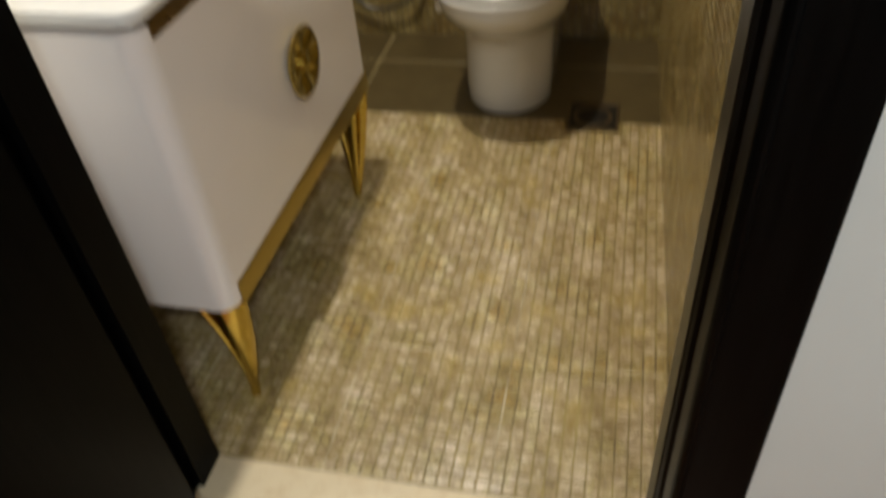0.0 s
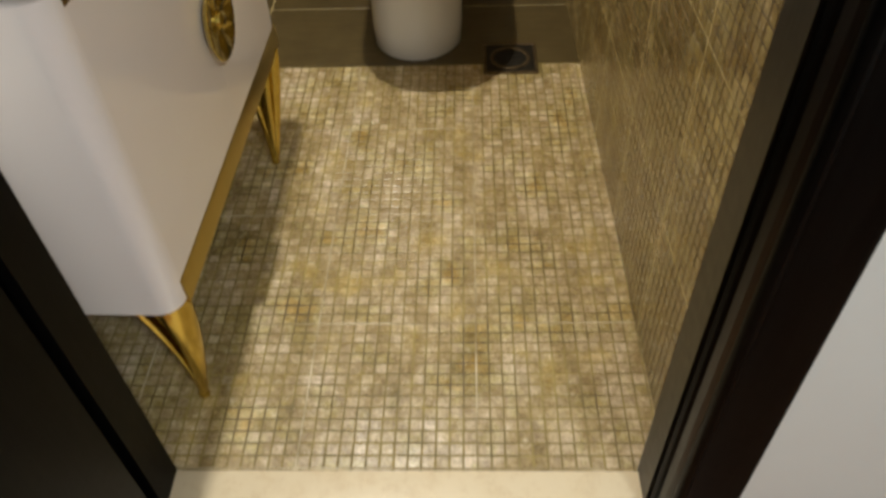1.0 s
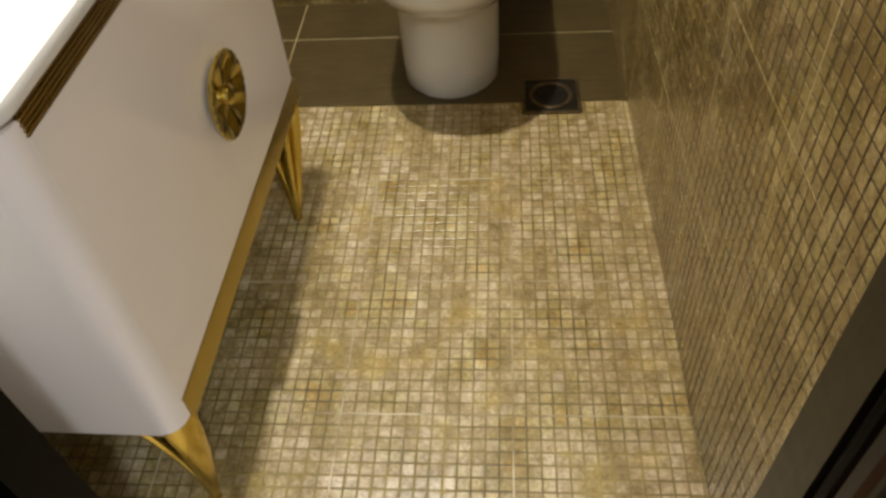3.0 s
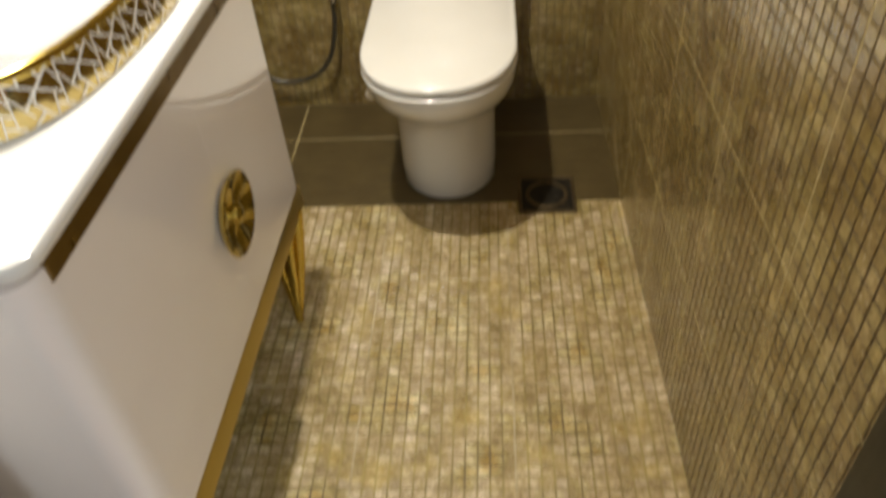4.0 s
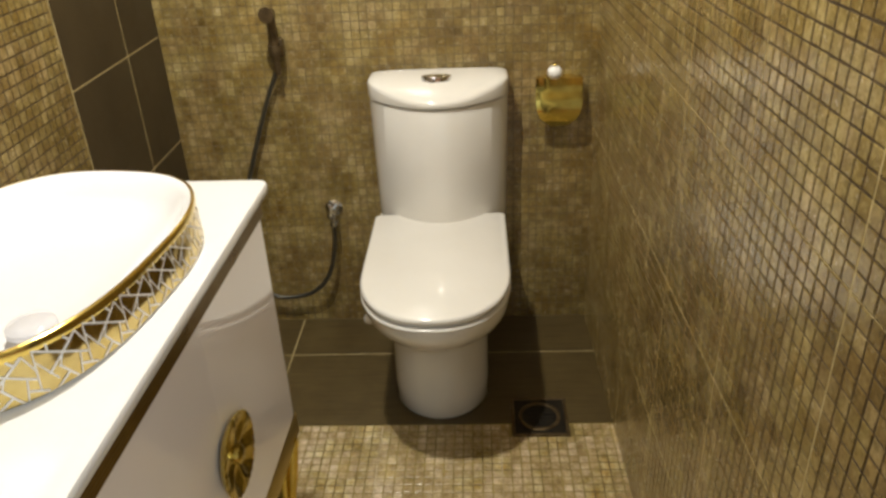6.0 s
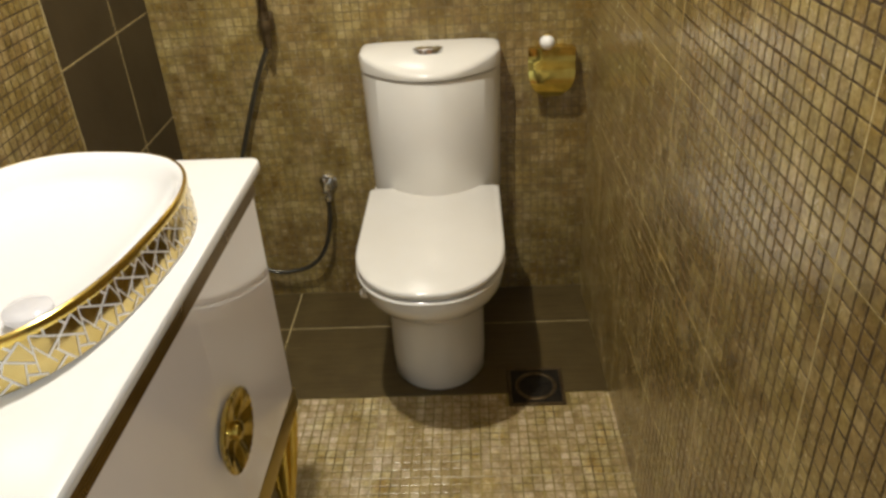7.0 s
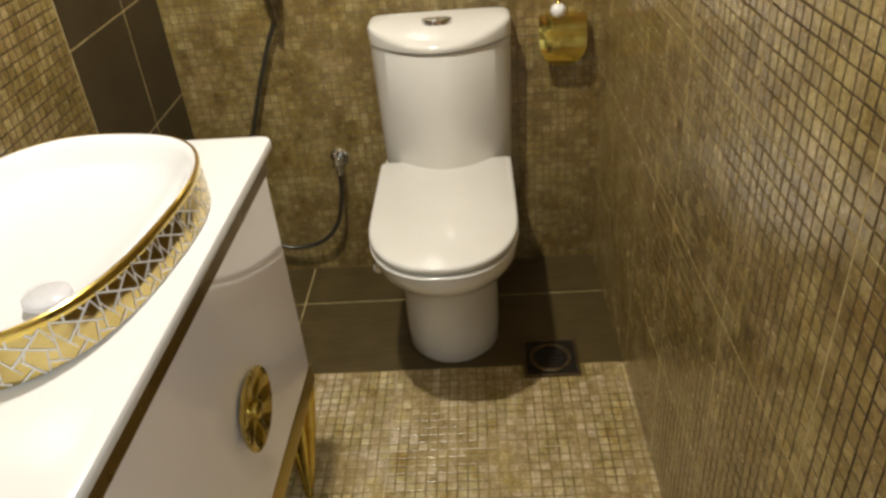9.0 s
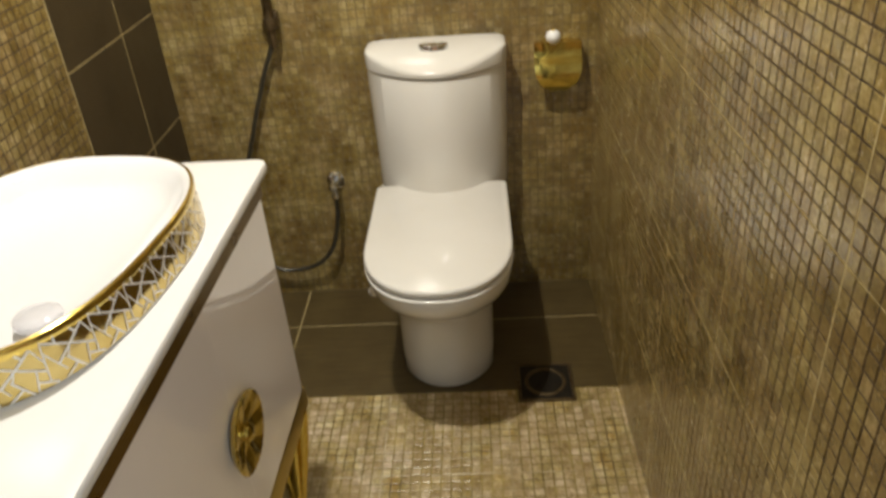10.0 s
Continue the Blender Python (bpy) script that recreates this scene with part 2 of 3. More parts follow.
def box(x0, x1, y0, y1, z0, z1, bevel=0.0, seg=2, bm=None):
    out = bm or bmesh.new()
    r = bmesh.ops.create_cube(out, size=1.0, matrix=Matrix.LocRotScale(((x0 + x1) / 2, (y0 + y1) / 2, (z0 + z1) / 2), None, (x1 - x0, y1 - y0, z1 - z0)))
    if bevel:
        edges = list({e for v in r["verts"] for e in v.link_edges})
        bmesh.ops.bevel(out, geom=edges, offset=bevel, segments=seg, profile=0.5, affect="EDGES")
    return out


def loft(rings, cap=True, bm=None):
    """Skins rings of equal length; closes both ends."""
    out = bm or bmesh.new()
    rows = [[out.verts.new(p) for p in ring] for ring in rings]
    if len(rings) > 2 and rings[0] is rings[-1]:
        for v in rows.pop():
            out.verts.remove(v)
        rows.append(rows[0])
    n = len(rows[0])
    for a, b in zip(rows, rows[1:]):
        for i in range(n):
            out.faces.new((a[i], a[(i + 1) % n], b[(i + 1) % n], b[i]))
    if cap:
        out.faces.new(rows[0])
        out.faces.new(rows[-1])
    return out


def rounded(x0, x1, y0, y1, radii, z, k=7):
    """A rectangle's outline with a radius for each corner: x0y0, x1y0, x1y1, x0y1."""
    pts = []
    for (cx, cy, sx, sy, a0), r in zip(((x0, y0, 1, 1, 180), (x1, y0, -1, 1, 270), (x1, y1, -1, -1, 0), (x0, y1, 1, -1, 90)), radii):
        r = max(r, 1e-4)
        for i in range(k):
            a = radians(a0 + 90 * i / (k - 1))
            pts.append((cx + sx * r + r * math.cos(a), cy + sy * r + r * math.sin(a), z))
    return pts


def slab(x0, x1, y0, y1, radii, z0, z1, edge=0.004):
    """A rounded plate with softened top and bottom edges."""
    rings = []
    for z, inset in ((z0, edge), (z0 + edge * 0.3, edge * 0.3), (z0 + edge, 0), (z1 - edge, 0), (z1 - edge * 0.3, edge * 0.3), (z1, edge)):
        rings.append(rounded(x0 + inset, x1 - inset, y0 + inset, y1 - inset, [max(r - inset, 0.0002) for r in radii], z))
    return loft(rings)


def dee(cx, w, front, back, nose, corner, z, n=24, square=2.0):
    """A D-shaped outline, round towards the front (-y)."""
    pts = []
    for i in range(n + 1):
        a = math.pi * i / n
        c, s = math.cos(a), math.sin(a)
        pts.append((cx - w * math.copysign(abs(c) ** (2 / square), c), front + nose - nose * abs(s) ** (2 / square), z))
    for sgn, a0 in ((1, 0), (-1, 90)):
        for i in range(5):
            a = radians(a0 + 90 * i / 4)
            pts.append((cx + sgn * (w - corner) + corner * math.cos(a), back - corner + corner * math.sin(a), z))
    return pts


def lathe(profile, centre, n=24, axis="z", hollow=False):
    """Turns (radius, height) pairs about an axis through centre."""
    rings = []
    for r, h in profile:
        ring = []
        for i in range(n):
            a = 2 * math.pi * i / n
            u, v = r * math.cos(a), r * math.sin(a)
            p = {"z": (u, v, h), "x": (h, u, v), "y": (u, h, v)}[axis]
            ring.append(tuple(c + q for c, q in zip(centre, p)))
        rings.append(ring)
    return loft(rings + rings[:1] if hollow else rings, not hollow)


def tube(points, radius, n=10, steps=8):
    """A round hose along a smooth line through the points."""
    pts = [Vector(p) for p in points]
    pts = [2 * pts[0] - pts[1]] + pts + [2 * pts[-1] - pts[-2]]
    line = []
    for a, b, c, d in zip(pts, pts[1:], pts[2:], pts[3:]):
        for i in range(steps):
            t = i / steps
            line.append(0.5 * (2 * b + (c - a) * t + (2 * a - 5 * b + 4 * c - d) * t * t + (3 * b - a - 3 * c + d) * t ** 3))
    line.append(pts[-2])
    rings, side = [], Vector((0, 1, 0))
    for i, p in enumerate(line):
        way = (line[min(i + 1, len(line) - 1)] - line[max(i - 1, 0)]).normalized()
        side = (side - way * side.dot(way)).normalized()
        up = way.cross(side)
        rings.append([tuple(p + radius * (math.cos(2 * math.pi * k / n) * side + math.sin(2 * math.pi * k / n) * up)) for k in range(n)])
    return loft(rings)


# ---- the shell of the room ----
L, R, D, FRONT, H = -1.2, 0.0, 0.525, -1.225, 2.4      # left, right, back, door side, height
PITCH, CHIP, RELIEF = 0.3 / 13, 0.0208, 0.0009
CAT = "structure"


def setting(name, bm, mat, label, category, smooth=False):
    return part(name, bm, mat, None, label, smooth, CAT, category)


floor = setting("floor", box(L - 0.1, R + 0.1, FRONT - 0.02, D + 0.1, -0.12, -RELIEF), grout_floor, "beige stone mosaic floor with olive grout", "floor")
wall_right = setting("wall_right", box(R + RELIEF, R + 0.1, FRONT - 0.02, D + 0.1, -0.02, H), grout, "brown glossy stone mosaic wall with dark grout", "wall")
wall_left = setting("wall_left", box(L - 0.1, L - RELIEF, FRONT, D + 0.1, 0, H), grout, "stone mosaic wall with a dark brown tile strip", "wall")
wall_back = setting("wall_back", box(L, R + 0.01, D + RELIEF, D + 0.1, -0.02, H), grout_back, "beige stone mosaic wall behind the toilet", "wall")
ceiling = setting("ceiling", box(L - 0.1, R + 0.1, FRONT, D + 0.1, H, H + 0.08), ceiling_paint, "plain white painted ceiling", "ceiling")

# ---- door side, hall ----
HALL_Z = -0.03
OX0, OX1, OTOP = -0.845, 0.008, 2.08
HFACE = -1.335
front_wall = bmesh.new()
box(-2.2, OX0, HFACE, FRONT, HALL_Z, 2.5, bm=front_wall)
box(OX1, 1.6, HFACE, FRONT, HALL_Z, 2.5, bm=front_wall)
box(OX0, OX1, HFACE, FRONT, OTOP, 2.5, bm=front_wall)
setting("wall_front", front_wall, paint, "white painted wall round the doorway", "wall")
setting("floor_hall", box(-2.2, 1.6, -3.6, -1.374, HALL_Z - 0.05, HALL_Z), wood_floor, "orange brown wooden hall floor", "floor")
setting("wall_hall_left", box(-2.3, -2.2, -3.6, HFACE, HALL_Z, 2.5), paint, "white painted hall wall", "wall")
setting("wall_hall_right", box(1.6, 1.7, -3.6, HFACE, HALL_Z, 2.5), paint, "white painted hall wall", "wall")
setting("wall_hall_back", box(-2.3, 1.7, -3.7, -3.6, HALL_Z, 2.5), paint, "white painted hall wall", "wall")
setting("ceiling_hall", box(-2.3, 1.7, -3.7, HFACE, 2.4, 2.48), ceiling_paint, "plain white hall ceiling", "ceiling")
setting("baseboard", box(0.087, 1.6, HFACE - 0.014, HFACE, HALL_Z, 0.04, 0.003), black_wood, "black wooden baseboard along the white wall", "baseboard")
setting("door_sill", box(-0.815, 0.004, -1.372, -1.227, -0.05, 0.010, 0.004), marble, "polished cream marble door sill", "sill", True)
setting("trim", box(-0.83, 0.0, -1.384, -1.3735, -0.06, -0.004, 0.002), gold_dark, "bronze trim strip before the door sill", "trim", True)

JL, JR = -0.802, -0.035
frame_thing = thing("door_frame", (-0.42, -1.28, 0), "black stained wooden door frame with rebated jambs", "door frame", "", CAT)
for side, x, sg in (("left", JL, -1), ("right", JR, 1)):
    prof = [(0, 0), (0, -0.062), (0.022, -0.062), (0.022, -0.082), (0.027, -0.092), (0.033, -0.098), (0.033, -0.11), (0.045, -0.11), (0.045, 0)]
    if side == "right":
        prof = [(max(u, 0.012), v) for u, v in prof]
    else:
        prof = [(0, -0.004), (0, -0.072), (0.022, -0.072), (0.022, -0.088), (0.027, -0.096), (0.033, -0.102), (0.033, -0.11), (0.045, -0.11), (0.045, -0.004)]
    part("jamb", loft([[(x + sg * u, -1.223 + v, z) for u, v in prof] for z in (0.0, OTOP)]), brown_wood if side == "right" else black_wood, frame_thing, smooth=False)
    if side == "right":
        face = [(0.024, -0.113), (0.0225, -0.118), (0.0235, -0.123), (0.027, -0.127), (0.032, -0.129), (0.037, -0.127), (0.039, -0.124), (0.108, -0.124), (0.116, -0.121), (0.119, -0.113)]
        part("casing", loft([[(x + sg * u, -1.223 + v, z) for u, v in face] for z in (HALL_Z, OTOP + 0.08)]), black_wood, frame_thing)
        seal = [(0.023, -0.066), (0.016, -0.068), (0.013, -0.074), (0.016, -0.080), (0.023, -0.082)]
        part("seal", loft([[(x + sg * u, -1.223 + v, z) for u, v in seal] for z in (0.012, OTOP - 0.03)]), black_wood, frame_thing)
part("head", box(JL, JR, -1.333, -1.223, 2.04, OTOP), black_wood, frame_thing, smooth=False)
door = thing("door", (-0.80, -1.34, 0.01), "black stained wooden door standing wide open", "door", "", CAT)
leaf = [(-0.806, -1.331), (-0.755, -1.368), (-0.762, -2.05), (-0.806, -2.05)]
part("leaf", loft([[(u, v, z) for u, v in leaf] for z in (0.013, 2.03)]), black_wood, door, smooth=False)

# ---- ceiling light ----
lamp = thing("ceiling_light", (LAMP[0], LAMP[1], H), "round recessed ceiling downlight, switched on", "ceiling light")
part("ring", lathe([(0.082, 0), (0.098, 0), (0.098, -0.006), (0.092, -0.010), (0.082, -0.010), (0.080, -0.004)], (LAMP[0], LAMP[1], H - 0.0005), 32, hollow=True), ceiling_paint, lamp)
part("diffuser", lathe([(0.001, -0.006), (0.05, -0.006), (0.079, -0.003), (0.079, -0.001), (0.001, -0.001)], (LAMP[0], LAMP[1], H), 32), glow, lamp)

# ---- vanity ----
VX, VX0, VY0, VY1 = -0.747, L + 0.002, -1.112, -0.304     # front, back, near end, far end
VB, VDOOR0, VDOOR1, VTOP = 0.284, 0.325, 0.782, 0.806
vanity = thing("vanity_cabinet", (-0.97, -0.68, 0), "white gloss lacquered vanity cabinet on curved gold legs", "vanity cabinet")
part("body", loft([rounded(VX0, VX - 0.0008, VY0, VY1, (0.002, 0.036, 0.030, 0.002), z) for z in (VDOOR0 - 0.001, VTOP - 0.001)]), lacquer, vanity)
lower_case = bmesh.new()
loft([rounded(VX0, VX - 0.0008, VY0, VY0 + 0.0355, (0.002, 0.0355, 0.001, 0.002), z) for z in (VB, VDOOR0 - 0.0012)], bm=lower_case)
loft([rounded(VX0, VX - 0.021, VY1 - 0.0155, VY1 - 0.004, (0.002, 0.001, 0.010, 0.002), z) for z in (VB, VDOOR0 - 0.0012)], bm=lower_case)
box(VX0, VX - 0.021, VY0 + 0.0357, VY1 - 0.0157, VB + 0.0005, VDOOR0 - 0.0012, bm=lower_case)
part("lower_case", lower_case, lacquer, vanity)
SPLIT = -0.672
KZ, KR = 0.537, 0.066


def half_medallion(sign):
    """Half of a scalloped flower handle, on the side of the split that sign says."""
    n = 84
    prof = [(0.044, 0.000), (0.055, 0.004), (0.063, 0.010), (0.067, 0.015), (0.0685, 0.017), (0.0665, 0.0190), (0.057, 0.0175), (0.043, 0.013), (0.026, 0.0105), (0.016, 0.012), (0.0145, 0.019), (0.009, 0.0225), (0.0015, 0.023)]
    bm = bmesh.new()
    rows = []
    for j, (r, h) in enumerate(prof):
        row = []
        for i in range(n + 1):
            a = math.pi * i / n
            edge = min(1, max(0, (r - 0.045) / 0.02))
            rr = r * (1 + 0.022 * edge * math.cos(28 * a)) if j > 2 else r
            hh = h + (0.0034 * math.cos(6 * a) * math.sin(math.pi * min(1, max(0, (r - 0.014) / 0.05))) if 5 < j < 9 else 0)
            row.append(bm.verts.new((VX + 0.002 + hh, SPLIT + sign * (0.0012 + rr * math.sin(a)), KZ + rr * math.cos(a))))
        rows.append(row)
    for a, b in zip(rows, rows[1:]):
        for i in range(n):
            bm.faces.new((a[i], a[i + 1], b[i + 1], b[i]))
    bm.faces.new([r[0] for r in rows] + [r[-1] for r in reversed(rows)])
    return bm


for y0, y1, sg in ((-1.072, SPLIT - 0.001, -1), (SPLIT + 0.001, -0.332, 1)):
    d = part("cabinet_door", box(VX - 0.014, VX - 0.00065, y0, y1, VDOOR0, VDOOR1), lacquer, vanity)
    part("handle", half_medallion(sg), handle_gold, d, "polished gold flower-shaped half handle")
# ribbed band under the worktop
for i in range(6):
    z0 = VDOOR1 + 0.002 + i * 0.0058
    part("rib", box(VX - 0.006, VX + 0.002, -1.074, -0.322, z0, z0 + 0.0046, 0.0012, 1), gold_dark, vanity)
part("rail", loft([[(VX - 0.020, y, VB - 0.012), (VX + 0.001, y, VB - 0.012), (VX + 0.003, y, VB - 0.010), (VX + 0.0006, y, VDOOR0 - 0.006), (VX - 0.0008, y, VDOOR0 - 0.002), (VX - 0.020, y, VDOOR0 - 0.002)] for y in (-1.076, -0.320)]), satin_gold, vanity, "brushed gold bottom rail")
# thin flat black sheet close below the cabinet bottom, set in from its edges
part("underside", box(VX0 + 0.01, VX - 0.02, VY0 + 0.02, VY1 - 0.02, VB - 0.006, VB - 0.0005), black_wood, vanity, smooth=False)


def curved_leg(tip, starts):
    """Bowed blades that fan out under the cabinet and run together in one small foot."""
    bm = bmesh.new()
    foot = Vector((*tip, 0.0))
    for (sx, sy), wide, thin, bow, curl in starts:
        side = Vector((sx - tip[0], sy - tip[1], 0))
        side = side.normalized() if side.length > 0.004 else Vector((0.707, 0.707, 0))
        across = Vector((-side.y, side.x, 0))
        rings = []
        for k in range(13):
            t = k / 12
            c = foot.lerp(Vector((sx, sy, 0)), (1 - t) ** curl) + side * bow * math.sin(math.pi * t ** 0.8)
            c.z = (VB - 0.003) * (1 - t) + 0.006 * t
            w, d = wide * (1 - t) ** 1.15 + 0.0075, thin * (1 - t) + 0.0065
            if t > 0.9:
                w, d = w * 1.1, d * 1.1
            ring = []
            for i in range(14):
                a = 2 * math.pi * i / 14
                ring.append(tuple(c + side * (d * math.sin(a)) + across * (w * math.cos(a) * (1 + 0.12 * math.cos(2 * a)))))
            rings.append(ring)
        loft(rings, bm=bm)
    loft([[(tip[0] + q * math.cos(2 * math.pi * i / 16), tip[1] + q * math.sin(2 * math.pi * i / 16), z) for i in range(16)]
          for z, q in ((0.0005, 0.008), (0.003, 0.0105), (0.012, 0.0105), (0.018, 0.0085))], bm=bm)
    return bm


for tip, ox, oy in (((-0.793, -1.073), 1, -1), ((-0.786, -0.409), 1, 1), ((-1.15, -1.072), -1, -1), ((-1.15, -0.409), -1, 1)):
    cx, cy = (-0.772 if ox > 0 else -1.17), (-1.082 if oy < 0 else -0.352)
    starts = [((cx, cy), 0.023, 0.012, 0.014, 1.0), ((cx - ox * 0.003, cy - oy * 0.036), 0.012, 0.008, 0.0, 1.2), ((cx - ox * 0.065, cy), 0.008, 0.005, 0.0, 2.0)]
    part("leg", curved_leg(tip, starts), leg_gold, vanity, "curved gold metal leg of three blades")

worktop = part("worktop", slab(VX0, -0.7355, -1.118, -0.280, (0.002, 0.034, 0.022, 0.002), VTOP + 0.0125, 0.8405, 0.006), stone, None, "white polished worktop with rounded corners", category="worktop")
part("support", box(VX0 + 0.005, VX - 0.012, -1.09, -0.32, VTOP, VTOP + 0.012), stone, worktop)

# ---- basin ----
BX, BY, BZ0, BZ1 = -0.969, -0.678, 0.841, 0.912
basin = thing("vessel_basin", (BX, BY, BZ0), "white oval vessel basin with a gold patterned rim band", "basin")


def oval(ax, ay, z, n=96, power=2.68):
    pts = []
    for i in range(n):
        a = 2 * math.pi * i / n
        c, s = math.cos(a), math.sin(a)
        pts.append((BX + ax * math.copysign(abs(c) ** (2 / power), c), BY + ay * math.copysign(abs(s) ** (2 / power), s), z))
    return pts


AX, AY, FLARE = 0.2020, 0.2785, -0.0025


def wall_at(f):
    """Half axes of the outside at f of the height."""
    k = FLARE * math.sin(f * math.pi / 2)
    return AX + k, AY + k * 1.0


bowl = [oval(AX - 0.012, AY - 0.012, BZ0), oval(AX - 0.002, AY - 0.002, BZ0 + 0.002)]
for f in (0.05, 0.15, 0.27, 0.4, 0.53, 0.66, 0.79, 0.9):
    bowl.append(oval(*wall_at(f), BZ0 + f * (BZ1 - BZ0)))
a1, b1 = wall_at(1.0)
bowl += [oval(a1 - 0.001, b1 - 0.001, BZ1 - 0.002), oval(a1 - 0.004, b1 - 0.004, BZ1 + 0.0005), oval(a1 - 0.008, b1 - 0.008, BZ1 - 0.001)]
for s, z in ((0.93, 0.906), (0.88, 0.886), (0.78, 0.867), (0.62, 0.856), (0.40, 0.851), (0.15, 0.849)):
    bowl.append(oval(a1 * s, b1 * s, z))
part("bowl", loft(bowl), basin_white, basin)
band = [oval(wall_at(f)[0] + 0.0006, wall_at(f)[1] + 0.0006, BZ0 + f * (BZ1 - BZ0)) for f in (0.05, 0.15, 0.27, 0.4, 0.53, 0.66, 0.79, 0.88, 0.955)]
part("gold_band", loft(band, cap=False), gold_band, basin, "shiny gold glazed band")
rim = [oval(a1 + d, b1 + d, BZ1 + h) for d, h in ((0.0006, -0.0125), (0.0014, -0.010), (0.0016, -0.004), (0.0010, -0.0005), (-0.0012, 0.0014), (-0.0032, 0.0016), (-0.0045, 0.0))]
part("gold_rim", loft(rim, cap=False), gold, basin, "thin gold line round the rim")

# white sticks drawn over the band, a motif that comes again round the basin
ring_pts = [Vector(p) for p in oval(1.0 * AX, 1.0 * AY, 0, 720)]
arc = [0.0]
for a, b in zip(ring_pts, ring_pts[1:] + ring_pts[:1]):
    arc.append(arc[-1] + (b - a).length)
TOTAL = arc[-1]


def on_band(s, f, out):
    """The place s metres round and f up the band."""
    s %= TOTAL
    i = int(np.searchsorted(arc, s, side="right") - 1)
    t = (s - arc[i]) / (arc[i + 1] - arc[i])
    p = ring_pts[i % 720].lerp(ring_pts[(i + 1) % 720], t)
    ux, uy = (p.x - BX) / AX, (p.y - BY) / AY
    a, b = wall_at(f)
    return Vector((BX + ux * (a + out), BY + uy * (b + out), BZ0 + f * (BZ1 - BZ0)))


# start, end and half width of each stick in one repeat
MOTIF = [((0.0, 0.86), (0.95, 0.36), 1.1), ((1.0, 0.87), (0.96, 0.14), 0.75), ((0.82, 0.84), (0.17, 0.35), 1.3), ((0.82, 0.83), (0.99, 0.48), 0.75),
         ((0.57, 0.85), (0.68, 0.72), 1.2), ((0.25, 0.87), (0.25, 0.74), 1.1), ((-0.02, 0.68), (0.30, 0.20), 0.75), ((0.36, 0.42), (0.65, 0.04), 1.15),
         ((0.51, 0.22), (0.23, 0.05), 1.2), ((0.46, 0.55), (0.38, 0.38), 0.75), ((0.80, 0.44), (0.72, 0.06), 0.75), ((0.77, 0.22), (1.09, 0.08), 1.2)]
sticks = bmesh.new()
count = 25
step = TOTAL / count
for k in range(count):
    for (s0, f0), (s1, f1), wide in MOTIF:
        p0, p1 = Vector(((s0 + 0.63) * step, f0 * 0.08)), Vector(((s1 + 0.63) * step, f1 * 0.08))
        way = (p1 - p0).normalized()
        off = Vector((-way.y, way.x)) * 0.00125 * wide
        rows = []
        for q in range(5):
            c = p0.lerp(p1, q / 4)
            rows.append([sticks.verts.new(on_band(k * step + (c + sg * off).x, min(0.95, max(0.06, (c + sg * off).y / 0.08)), 0.0014)) for sg in (1, -1)])
        for a, b in zip(rows, rows[1:]):
            sticks.faces.new((a[0], a[1], b[1], b[0]))
part("white_pattern", sticks, white_glaze, basin, "white crossing sticks drawn on the band", kind="stuff")
PX, PY = -0.881, -0.795
part("waste_plug", lathe([(0.015, 0.849), (0.015, 0.861), (0.028, 0.862), (0.0305, 0.866), (0.030, 0.873), (0.025, 0.877), (0.013, 0.8785), (0.001, 0.879)], (PX, PY, 0), 28), plug_white, basin, "round white pop-up waste plug")

# ---- toilet ----
TX = -0.444
toilet = thing("toilet", (TX, 0.2, 0), "white ceramic close-coupled toilet with closed lid", "toilet")
ped = [dee(TX - 0.003, 0.127, 0.028, D - 0.004, 0.14, 0.02, 0.0005), dee(TX - 0.003, 0.130, 0.025, D - 0.004, 0.14, 0.02, 0.006)]
for z, w, f, nose in ((0.06, 0.130, 0.026, 0.14), (0.16, 0.131, 0.028, 0.15), (0.215, 0.134, 0.024, 0.16), (0.247, 0.137, 0.010, 0.17), (0.273, 0.149, -0.026, 0.18), (0.298, 0.165, -0.076, 0.20),
                      (0.330, 0.176, -0.116, 0.21), (0.365, 0.180, -0.148, 0.215), (0.392, 0.182, -0.158, 0.22), (0.4035, 0.181, -0.157, 0.22), (0.406, 0.175, -0.150, 0.215)):
    ped.append(dee(TX - (0.003 if z < 0.22 else 0), w, f, D - 0.004, nose, 0.02, z))
part("bowl", loft(ped), ceramic, toilet)

part("bolt_cap", lathe([(0.001, 0.006), (0.012, 0.006), (0.014, 0.0), (0.013, -0.008), (0.008, -0.014), (0.001, -0.016)], (TX - 0.163, 0.0, 0.345), 16, "x"), ceramic, toilet, "small round white cap on the side")


def plate(w, front, back, nose, z0, z1, edge):
    rings = []
    for z, i in ((z0, edge), (z0 + 0.3 * edge, 0.3 * edge), (z0 + edge, 0), (z1 - edge, 0), (z1 - 0.55 * edge, 0.12 * edge), (z1 - 0.2 * edge, 0.45 * edge), (z1, edge * 1.1)):
        rings.append(dee(TX, w - i, front + i, back - i, nose - i * 0.5, 0.012, z, 32, 2.25))
    return loft(rings)


part("seat", plate(0.1845, -0.167, 0.372, 0.225, 0.4085, 0.4205, 0.005), ceramic, toilet, "white plastic toilet seat")
part("lid", plate(0.1835, -0.165, 0.380, 0.225, 0.4255, 0.446, 0.008), ceramic, toilet, "closed white toilet lid")


